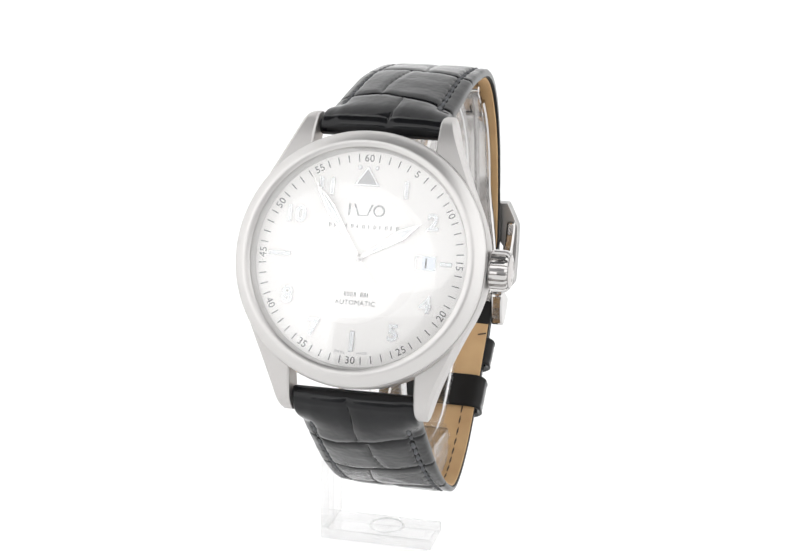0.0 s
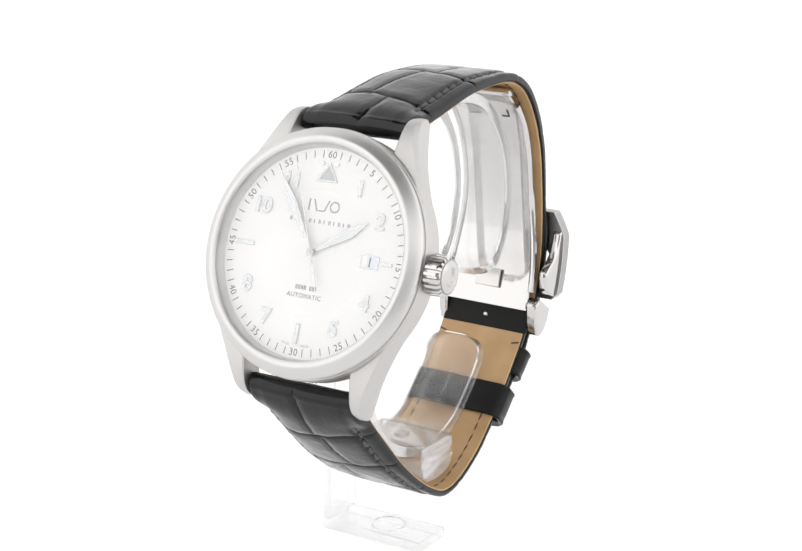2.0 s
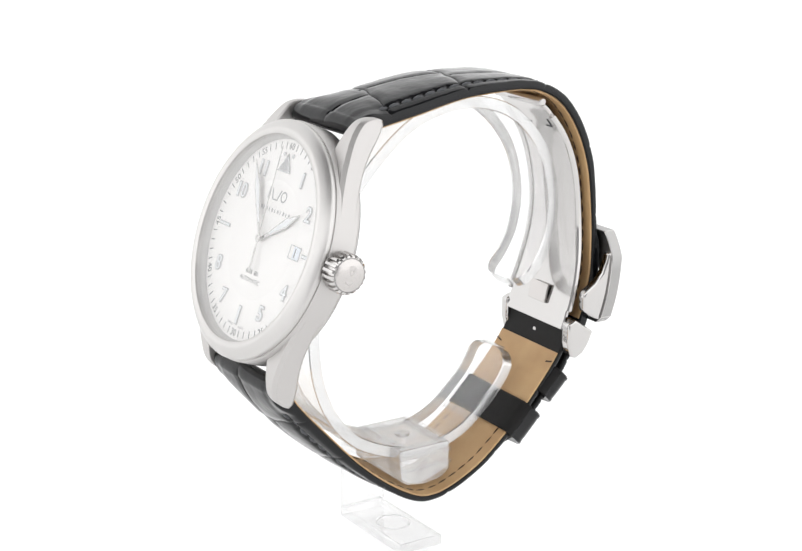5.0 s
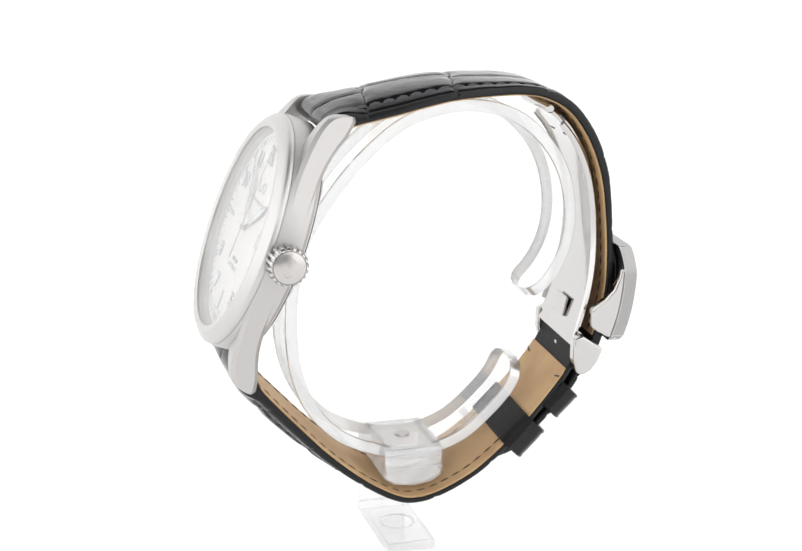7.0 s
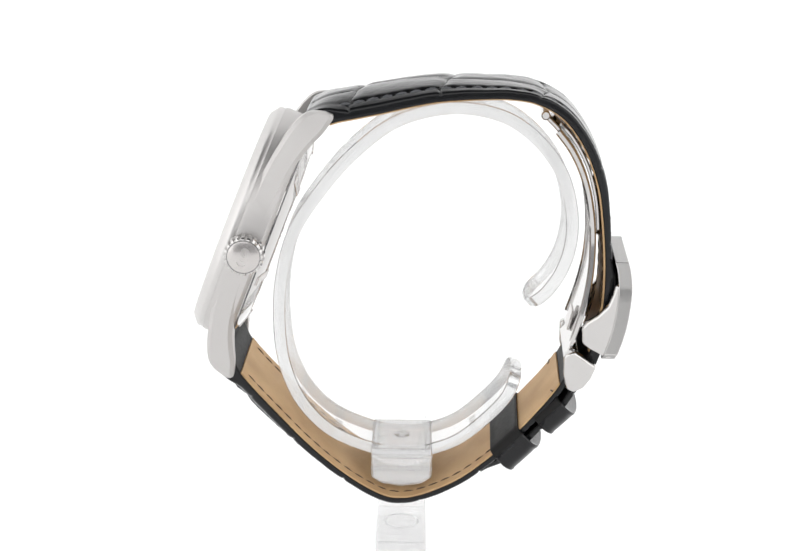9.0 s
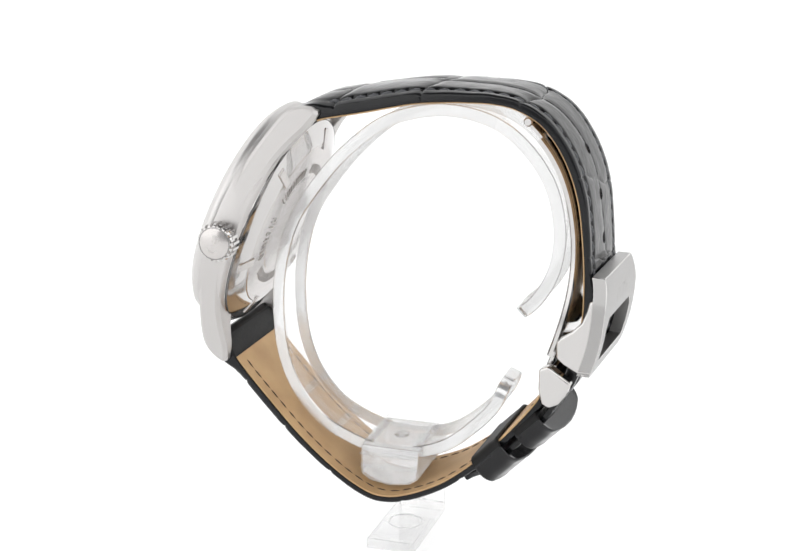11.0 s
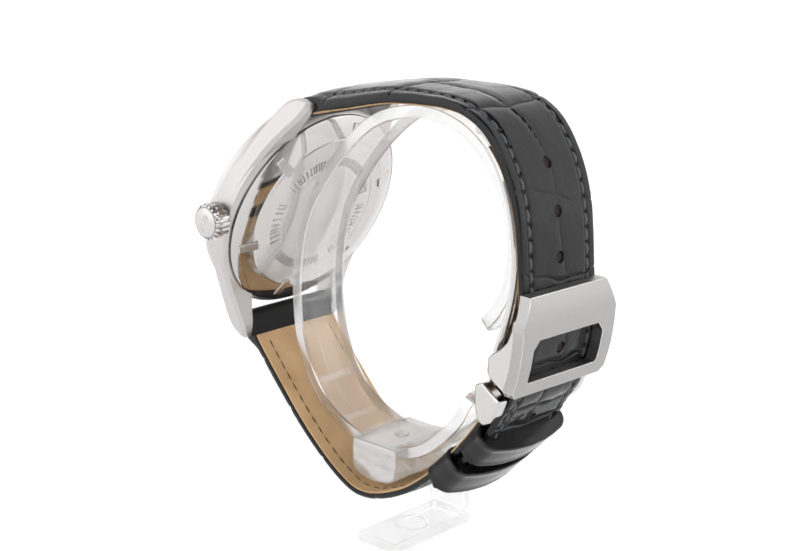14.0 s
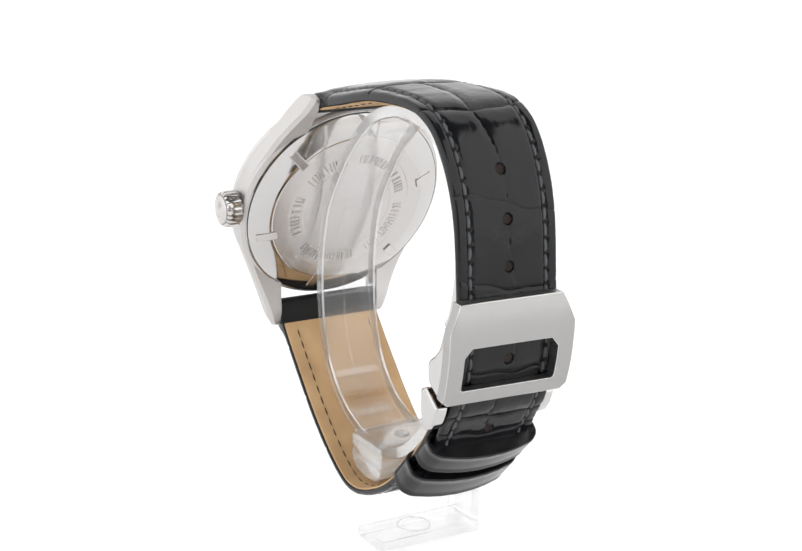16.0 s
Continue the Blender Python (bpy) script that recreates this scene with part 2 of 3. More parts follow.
def build_case():
    body = lathe([(16.9, -4.8), (18.2, -5.0), (19.3, -4.7), (19.8, -4.1), (19.9, -0.5), (19.75, 0.05), (18.0, 0.3), (16.9, 0.3)], 160, closed=True)
    case = part("case", *body, BRUSHED, watch, "brushed steel case with four curved lugs", head)
    for sx, sy in ((1, 1), (-1, 1), (1, -1), (-1, -1)):
        part("lug", *lug(sx, sy), BRUSHED, case, "", head, sharp=32)
    part("bezel", *lathe([(17.1, -0.2), (19.5, -0.2), (19.65, 0.3), (19.66, 0.85), (19.52, 1.08), (18.9, 1.6), (18.3, 2.05), (18.05, 2.2), (17.75, 2.26), (17.25, 2.12), (17.0, 1.95), (16.95, 1.2)], 160, closed=True),
         BEZEL, watch, "satin steel bezel", head)
    part("flange", *lathe([(16.95, 1.3), (16.6, 0.05), (16.95, 0.02)], 128, closed=True), FLANGE, watch, "sloped steel ring round the dial", head)
    glass = part("crystal", *lathe([(0.0, 2.2), (5, 2.18), (10, 2.12), (14, 2.04), (16.6, 1.94), (16.93, 1.85), (16.93, 1.4), (14, 1.4), (7, 1.4), (0.0, 1.4)], 96), GLASS, watch, "clear flat sapphire crystal", head)
    glass.visible_shadow = False


def mark_shapes(x, y, high, t, lo, hi):
    """A plain bar, an outlined wedge and an outlined disc side by side."""
    h, k = high / 2, high / 1.85
    out = [box(x - 2.55 * k, x - 2.55 * k + 1.6 * t, y - h, y + h, lo, hi)]
    for a, b, c, d in ((-1.75, h, -1.0, -h), (1.05, h, 0.3, -h)):
        out.append(prism([(x + a * k, y + b), (x + a * k + 1.5 * t, y + b), (x + c * k + 1.5 * t, y + d), (x + c * k, y + d)], lo, hi))
    out.append(box(x - 1.0 * k + 1.5 * t, x + 0.3 * k, y - h, y - h + t, lo, hi))
    v, f = lathe([(h, lo), (h, hi), (h - 1.3 * t, hi), (h - 1.3 * t, lo)], 28, closed=True)
    out.append((moved(v, x + 2.3 * k, y, 0), f))
    return out


def build_dial():
    part("dial", *lathe([(0.0, 0.0), (16.8, 0.0), (16.8, -0.5), (0.0, -0.5)], 128), SILVER, watch, "silver dial, finely grained", head)
    part("dial_centre", *lathe([(0.0, 0.03), (9.75, 0.03), (9.85, 0.0), (9.85, -0.1)], 128), SILVER, watch, "slightly raised inner disc", head)
    # minute marks, every fifth place taken by a figure
    track = part("minute_track", *lathe([(16.3, 0.002), (16.3, 0.008), (14.85, 0.008), (14.85, 0.002)], 128, closed=True), SILVER, watch, "silver minute ring with thin dark strokes", head)
    for k in range(60):
        if k % 5:
            v, f = box(-0.07, 0.07, 15.0, 16.15, 0.006, 0.03)
            part("minute_mark", turned(v, 6 * k), f, INK, track, "", head, smooth=False)
    for k in range(5, 65, 5):
        v, f = lettering(str(k), 1.15, 0.02, 0.0, 1.05)
        deg = 6 * k
        if 90 < deg < 270:
            v = [(-x, -y, z) for x, y, z in v]
        part("minute_figure", turned(moved(v, 0, 15.55, 0.02), deg), f, INK, watch, "", head, smooth=False)
    # applied hour figures with pale fill
    for k in (1, 2, 4, 5, 7, 8, 10, 11):
        a = radians(30 * k)
        x, y = 12.6 * math.sin(a), 12.6 * math.cos(a)
        v, f = lettering(str(k), 2.55, 0.22, 0.13)
        fig = part("hour_figure", moved(v, x, y, 0.11), f, APPLIED, watch, "", head, smooth=False)
        v, f = lettering(str(k), 2.55, 0.05, -0.03)
        part("pale_fill", moved(v, x, y, 0.23), f, LUME, fig, "", head, smooth=False)
    bars = ((-14.55, -11.1, -0.32, 0.32), (12.55, 14.4, -0.32, 0.32), (-0.36, 0.36, -14.3, -11.1))
    for x0, x1, y0, y1 in bars:
        mark = part("hour_bar", *box(x0, x1, y0, y1, 0.0, 0.22), APPLIED, watch, "", head, smooth=False, bevel=0.05)
        part("pale_fill", *box(x0 + 0.14, x1 - 0.14, y0 + 0.14, y1 - 0.14, 0.19, 0.24), LUME, mark, "", head, smooth=False)
    tri = part("triangle", *prism([(0, 14.35), (2.05, 11.2), (-2.05, 11.2)], 0.0, 0.22), APPLIED, watch, "applied silver triangle", head, smooth=False, bevel=0.06)
    part("dark_fill", *prism([(0, 13.8), (1.6, 11.45), (-1.6, 11.45)], 0.19, 0.235), GREY_FILL, tri, "", head, smooth=False)
    for x in (-1.35, 1.35):
        part("dot", *lathe([(0.0, 0.2), (0.3, 0.18), (0.36, 0.08), (0.36, 0.0)], 20, centre=(x, 14.05, 0)), APPLIED, watch, "", head)
    # date window
    fr = part("date_window", *merge(box(8.7, 11.95, 0.98, 1.12, 0.0, 0.12), box(8.7, 11.95, -1.12, -0.98, 0.0, 0.12), box(8.7, 8.86, -0.98, 0.98, 0.0, 0.12), box(11.79, 11.95, -0.98, 0.98, 0.0, 0.12)),
              APPLIED, watch, "date window with thin frame", head, smooth=False)
    part("date_disc", *box(8.86, 11.79, -0.98, 0.98, 0.0, 0.02), DATE, fr, "white date disc", head, smooth=False)
    v, f = lettering("1", 1.55, 0.02, 0.02)
    part("date_figure", moved(v, 10.35, 0.0, 0.035), f, INK, fr, "", head, smooth=False)
    # maker's mark as three plain outlines, small bars under it, bars above the lower word
    part("maker_mark", *merge(*mark_shapes(0.0, 7.45, 1.85, 0.2, 0.035, 0.05)), INK_SOFT, watch, "dark printed mark", head, smooth=False)
    line = [box(-5.35 + 0.89 * i - 0.11, -5.35 + 0.89 * i + 0.11, 4.62, 5.24, 0.035, 0.05) for i in range(13)]
    line += [box(-5.35 + 0.89 * i + 0.2, -5.35 + 0.89 * i + 0.33, 4.62, 5.24, 0.035, 0.05) for i in range(0, 13, 2)]
    part("printed_line", *merge(*line), INK_SOFT, watch, "row of small grey printed bars", head, smooth=False)
    line = [box(-1.95 + 0.52 * i, -1.95 + 0.52 * i + 0.13, -5.85, -5.15, 0.035, 0.05) for i in (0, 1, 2, 3, 5, 6, 7)]
    line += [box(-1.95 + 0.52 * i + 0.22, -1.95 + 0.52 * i + 0.34, -5.85, -5.15, 0.035, 0.05) for i in (0, 1, 2, 3, 5, 6)]
    part("printed_line", *merge(*line), INK, watch, "row of small grey printed bars", head, smooth=False)
    v, f = lettering("AUTOMATIC", 0.75, 0.015, 0.0, 1.1)
    part("printed_word", moved(v, -0.1, -6.8, 0.042), f, INK, watch, "", head, smooth=False)
    for word, x in (("SWISS", -1.75), ("MADE", 1.75)):
        v, f = lettering(word, 0.42, 0.015, 0.0, 1.1)
        part("printed_word", turned(moved([(-a, -b, c) for a, b, c in v], 0, 14.5, 0.02), 180 - 7 * x / 1.75), f, INK_SOFT, watch, "", head, smooth=False)


def hand(name, outline, fill, z, deg, label):
    v, f = prism(outline, z, z + 0.14)
    ob = part(name, turned(v, deg), f, POLISHED, watch, label, head, smooth=False, bevel=0.03)
    v, f = prism(fill, z + 0.12, z + 0.165)
    part("pale_fill", turned(v, deg), f, LUME, ob, "", head, smooth=False)
    return ob


def build_hands():
    hand("hour_hand", [(-0.3, 0), (0.3, 0), (0.28, 1.6), (0.85, 7.4), (0.0, 10.9), (-0.85, 7.4), (-0.28, 1.6)], [(0.12, 2.4), (0.6, 7.3), (0, 9.8), (-0.6, 7.3), (-0.12, 2.4)], 0.4, 57.5, "polished lozenge hour hand with pale fill")
    hand("minute_hand", [(-0.3, 0), (0.3, 0), (0.28, 1.8), (0.75, 9.2), (0.0, 14.4), (-0.75, 9.2), (-0.28, 1.8)], [(0.12, 3), (0.5, 9.1), (0, 13.2), (-0.5, 9.1), (-0.12, 3)], 0.65, -35.0, "polished lozenge minute hand with pale fill")
    v, f = merge(prism([(-0.1, -2.0), (0.1, -2.0), (0.06, 15.2), (-0.06, 15.2)], 0.9, 1.0), prism([(-0.28, -5.5), (0.28, -5.5), (0.2, -1.5), (-0.2, -1.5)], 0.9, 1.0), lathe([(0.62, 0.88), (0.62, 1.02), (0.5, 1.08), (0.0, 1.08)], 24))
    sec = new("second_hand", mesh_of("second_hand", v, f, POLISHED))
    sec.parent = watch
    tagged(sec, "thin steel second hand with a broad tail")
    part("hand_pin", *lathe([(0.0, 1.24), (0.3, 1.22), (0.42, 1.12), (0.42, 0.2)], 24), POLISHED, watch, "steel pin in the middle of the dial", head)
    return sec


def build_crown():
    def wave(k, j):
        return 1.0 if j in (0, 1, 7, 8, 9) else (1.0 if k % 9 < 5 else 0.885)
    prof = [(1.7, 18.8), (2.2, 19.9), (2.95, 19.95), (3.2, 20.25), (3.2, 22.1), (3.14, 22.4), (2.98, 22.7), (2.7, 22.9), (1.6, 23.2), (0.0, 23.3)]
    crown = part("crown", *lathe(prof, 180, "x", (0, -0.05, -2.35), wave=wave), POLISHED, watch, "fluted polished steel winding crown", head)
    cap = part("cap", *lathe([(2.52, 22.8), (2.5, 23.0), (2.1, 23.16), (1.1, 23.33), (0.0, 23.38)], 64, "x", (0, -0.05, -2.35)), SATIN, crown, "slightly domed cap", head)
    part("cap_ring", *lathe([(2.68, 22.8), (2.68, 22.95), (2.54, 22.97), (2.54, 22.8)], 64, "x", (0, -0.05, -2.35), closed=True), MARK, crown, "", head)
    marks = []
    for r in (0.55, 1.05, 1.55):
        v, f = lathe([(r, 23.05), (r, 23.40 - 0.06 * r), (r - 0.2, 23.42 - 0.06 * r), (r - 0.2, 23.05)], 48, "x", closed=True)
        v = [(x, y - 0.05 + 0.5 * (1.55 - r), z * 0.62 - 2.35) for x, y, z in v]
        marks.append((v, f))
    part("emblem", *merge(*marks), ETCH, crown, "worn raised emblem", head)


def build_back():
    back = part("case_back", *lathe([(19.15, -4.4), (19.15, -4.85), (18.85, -4.9), (18.8, -5.1), (18.45, -5.3), (15.4, -6.35), (15.0, -6.43), (0.0, -6.55)], 160), POLISHED, watch, "polished steel case back with a satin centre", head)
    # black ring added in place of the dark strap's reflection along this joint
    part("gasket", *lathe([(18.7, -4.98), (18.92, -4.98), (18.92, -5.1), (18.7, -5.1)], 160, closed=True), INK, back, "thin dark gasket line", head)
    part("back_centre", *lathe([(14.9, -6.38), (14.7, -6.56), (12.2, -6.6), (12.15, -6.56), (8.9, -6.57), (8.85, -6.62), (8.5, -6.62), (8.45, -6.57), (0.0, -6.6)], 160), SATIN, back, "satin centre with turned rings", head)
    for k in range(6):
        v, f = box(-0.85, 0.85, 14.0, 17.6, -0.2, 0.5)
        v = [(x, y, z - 0.18 - 6.37 + (y - 14.6) * 0.31) for x, y, z in v]
        part("key_slot", turned(v, 46 + 60 * k), f, SATIN, back, "", head, smooth=False, bevel=0.16)
    marks, rnd = [], random.Random(4)
    for k in range(54):
        if k in (0, 1, 9, 10, 18, 19, 30, 31, 41, 42):
            continue
        for dx in ((-0.34, 0.34) if rnd.random() < 0.7 else (0.0,)):
            w = rnd.uniform(0.1, 0.16)
            v, f = box(dx - w, dx + w, 9.55, 11.25, -6.70, -6.5)
            marks.append((turned(v, 6.667 * k), f))
        if rnd.random() < 0.6:
            y = rnd.choice((9.7, 10.4, 11.1))
            v, f = box(-0.34, 0.34, y - 0.11, y + 0.11, -6.69, -6.5)
            marks.append((turned(v, 6.667 * k), f))
    tagged(part("engraving", *merge(*marks), ETCH, back, "ring of fine engraved marks", head, smooth=False), kind="stuff")


# ------------------------------------------------------------------ strap
UPPER = [(-15.5, -44.8), (-13.5, -44.1), (-11.3, -43.0), (-7.2, -42.1), (-3.1, -41.25), (1.0, -40.3), (5.1, -39.5), (9.2, -39.1), (13.3, -38.9), (17.3, -38.9), (21.4, -39.6), (25.7, -42.0), (29.3, -46.8), (31.7, -53.0), (32.8, -60.0), (33.3, -67.0), (33.1, -73.5), (31.5, -80.0), (29.2, -85.7), (26.3, -90.4), (22.0, -95.0), (17.3, -99.7), (13.2, -102.7)]
LOWER = [(-29.0, -80.6), (-28.2, -82.2), (-26.9, -85.1), (-24.5, -88.1), (-20.2, -92.8), (-15.9, -97.3), (-11.5, -101.2), (-7.1, -104.4), (-2.7, -106.7), (0.5, -107.1), (3.5, -106.5), (7.0, -105.1), (10.5, -103.2), (14.5, -100.1), (18.0, -96.8), (22.0, -92.4), (25.8, -87.6), (27.6, -84.2), (28.2, -81.6)]


def smoothstep(a, b, x):
    t = min(max((x - a) / (b - a), 0.0), 1.0)
    return t * t * (3 - 2 * t)


def strap(name, points, flip, half, edge, pad, rows, holes, seed, label):
    """Leather strap: inner side on the curve, padded outer side with alligator scales, stitching and lining."""
    rnd = random.Random(seed)
    q, tg, s = curve_through(points, 0.18)
    nm = np.stack([-tg[:, 1], tg[:, 0]], 1) * flip
    total = s[-1]
    seams = [(c, rnd.uniform(-0.5, 0.5), rnd.uniform(0, 6)) for c in rows]
    mids = [rnd.uniform(-0.22, 0.22) for _ in range(len(rows) + 1)]
    spots = []
    for h, v in holes:
        spots.append(s[int(np.argmin((q[:, 0] - h) ** 2 + (q[:, 1] - v) ** 2))])
    nx = 101
    us = [math.copysign(1 - (1 - abs(u)) ** 1.25, u) for u in np.linspace(-1, 1, nx)]

    def height(si, x, w):
        u = x / w
        d_edge = w - abs(x)
        base = edge(si) + pad(si) * max(0.0, 1 - abs(u) ** 2.6) ** 0.8
        k = sum(1 for c in rows if c < si)
        dip = 0.0
        near = 9.0
        deep = 1.0 - 0.55 * smoothstep(34, 50, si) + 0.35 * smoothstep(82, 86, si)
        for c, tilt, ph in seams:
            cc = c + tilt * u * 2.0 + 0.9 * math.cos(2.2 * u + ph * 0.3) + 0.18 * math.sin(9 * u + ph)
            dd = si - cc
            near = min(near, abs(dd))
            dip += deep * (0.26 * math.exp(-(dd / 0.13) ** 2) + 0.09 * math.exp(-(dd / 0.5) ** 2))
        xc = w * mids[k] + 0.7 * math.sin(si * 0.24 + 1.7 * k)
        if d_edge > 2.2:
            dip += deep * 0.24 * math.exp(-((x - xc) / 0.12) ** 2) * smoothstep(0.0, 0.8, near)
        dip = min(dip, 0.32)
        dip -= deep * (0.04 + 0.12 * deep) * smoothstep(0.0, 1.8, near) * smoothstep(1.6, 3.2, d_edge) * smoothstep(0.0, 1.5, abs(x - xc))
        dip += 0.3 * math.exp(-((d_edge - 2.05) / 0.42) ** 2) * smoothstep(5.5, 7.5, si)
        hole = (si - 6.8 + 1.175) % 2.35
        hole = min(hole, 2.35 - hole)
        if d_edge < 3.2:
            dip += 0.32 * math.exp(-(hole / 0.3) ** 2 - ((d_edge - 2.05) / 0.36) ** 2) * smoothstep(5.5, 7.0, si)
        dip += 0.05 * noise.noise(Vector((x * 0.35, si * 0.35, seed))) + 0.018 * noise.noise(Vector((x * 1.3, si * 1.1, seed + 9)))
        for c in spots:
            r = math.hypot(si - c, x)
            dip += 0.75 * (1 - smoothstep(0.62, 0.85, r))
        if d_edge < 0.5:
            dip += 0.5 - math.sqrt(max(0.25 - (0.5 - d_edge) ** 2, 0.0))
        return base - dip

    verts, faces = [], []
    ring = nx + 4
    for i in range(len(q)):
        w = half(s[i])
        f = math.sqrt(max(1 - (1 - min((s[i] + 0.05) / 1.7, 1.0)) ** 2, 0.0))
        for u in us:
            p = q[i] + nm[i] * (1.65 + (height(s[i], u * w, w) - 1.65) * f if f < 1 else height(s[i], u * w, w))
            verts.append((u * w, p[0], p[1]))
        for x, o in ((w, 0.35), (w - 0.25, 0.12), (-w + 0.25, 0.12), (-w, 0.35)):
            p = q[i] + nm[i] * (1.65 + (o - 1.65) * f)
            verts.append((x, p[0], p[1]))
    for i in range(len(q) - 1):
        for j in range(ring):
            k = (j + 1) % ring
            faces.append((i * ring + j, i * ring + k, i * ring + ring + k, i * ring + ring + j))
    faces += [tuple(range(ring)), tuple(range(len(verts) - 1, len(verts) - 1 - ring, -1))]
    body = part(name, verts, faces, LEATHER, watch, label, side)
    body.data.materials.append(MATT)
    for f in body.data.polygons:
        if nx <= f.index % ring <= nx + 2:
            f.material_index = 1

    def place(si, x, out):
        i = int(np.argmin(np.abs(s - si)))
        p = q[i] + nm[i] * out
        a = side((x, p[0], p[1]))
        b = side((x, p[0] + tg[i][0], p[1] + tg[i][1]))
        c = side((x, p[0] + nm[i][0], p[1] + nm[i][1]))
        ey_, ez_ = (b - a).normalized(), (c - a).normalized()
        ex_ = ey_.cross(ez_).normalized()
        ez_ = ex_.cross(ey_)
        m = Matrix((ex_, ey_, ez_)).transposed().to_4x4()
        m.translation = a * MM
        return m

    for c in spots:
        ob = part("punched_hole", *lathe([(0.0, 0.0), (0.45, 0.02), (0.7, 0.1), (0.78, 0.22), (0.78, -0.2)], 16), HOLE, body, "punched hole with brown rim", smooth=True)
        ob.matrix_local = place(c, 0.0, height(c, 1.2, half(c)) - 0.55)
    stitch = None
    si = 6.8
    while si < total - 1.6:
        for sx in (-1, 1):
            w = half(si)
            x = sx * (w - 2.05)
            if stitch is None:
                v, f = [], []
                for y, r in ((-0.95, 0.14), (-0.78, 0.32), (0.0, 0.42), (0.78, 0.32), (0.95, 0.14)):
                    v += [(r * math.cos(a) * 0.9, y, r * math.sin(a) + 0.02 - 0.12 * y * y) for a in np.linspace(0, 2 * math.pi, 6, endpoint=False)]
                for i in range(4):
                    f += [(i * 6 + j, i * 6 + (j + 1) % 6, i * 6 + 6 + (j + 1) % 6, i * 6 + 6 + j) for j in range(6)]
                f += [tuple(range(6)), tuple(range(24, 30))]
                k0 = len(f)
                for y in (-1.08, 1.08):
                    k = len(v)
                    v += [(0.42 * math.cos(a), y + 0.3 * math.sin(a), -0.02) for a in np.linspace(0, 2 * math.pi, 8, endpoint=False)] + [(0.0, y, 0.05)]
                    f += [(k + j, k + (j + 1) % 8, k + 8) for j in range(8)]
                stitch = mesh_of("stitch", v, f, THREAD)
                stitch.materials.append(MATT)
                for face in stitch.polygons:
                    face.material_index = 1 if face.index >= k0 else 0
            ob = new("stitch", stitch)
            ob.parent = body
            m = place(si + rnd.uniform(-0.06, 0.06), x, height(si, x, w) - 0.02)
            ob.matrix_local = m @ Matrix.Rotation(rnd.uniform(-0.1, 0.1), 4, "Z")
        si += 2.35
    return body


def lining_of(points, flip, half, start, stop, label, sewn=999.0):
    q, tg, s = curve_through(points, 0.5)
    keep = [tuple(p) for p, a in zip(q, s) if start <= a <= stop][::3]
    ob = part("lining", *ribbon(keep, half, -0.12, 0.3, 0.6, flip), LINING, watch, label, side)
    q, tg, s = curve_through(keep, 0.25)
    nm = np.stack([-tg[:, 1], tg[:, 0]], 1) * flip
    a = 1.5
    while a < min(s[-1] - 1.5, sewn):
        for sx in (-1, 1):
            w = (half(a / s[-1]) if callable(half) else half) - 2.2
            seg = []
            for b in (a, a + 0.6, a + 1.2, a + 1.75):
                i = min(int(b / 0.25), len(q) - 1)
                seg.append((q[i], nm[i]))
            v, f = [], []
            for k, (p, n) in enumerate(seg):
                t = 0.08 if k in (0, 3) else 0.23
                for dx, o in ((-t * 0.7, -0.1), (t * 0.7, -0.1), (0.0, -0.13 - t * 0.7)):
                    c = p + n * o
                    v.append((sx * w + dx, c[0], c[1]))
            for k in range(3):
                f += [(k * 3 + j, k * 3 + (j + 1) % 3, k * 3 + 3 + (j + 1) % 3, k * 3 + 3 + j) for j in range(3)]
            f += [(0, 1, 2), (9, 10, 11)]
            part("lining_stitch", v, f, THREAD_IN, ob, "", side)
        a += 2.3
    if sewn < 900:
        i = len(q) - 9
        for sx in (-1, 1):
            w = half(1.0)
            v, f = box(-0.75, 0.75, -0.13, 0.13, -0.14, 0.0)
            v = [(sx * (w - 0.85) + x, *(q[i] + tg[i] * (y + 0.25 * x * sx) + nm[i] * (z + 0.02 - 0.12))) for x, y, z in v]
            part("notch", v, f, THREAD_IN, ob, "small cut at the edge", side, smooth=False)
    return ob


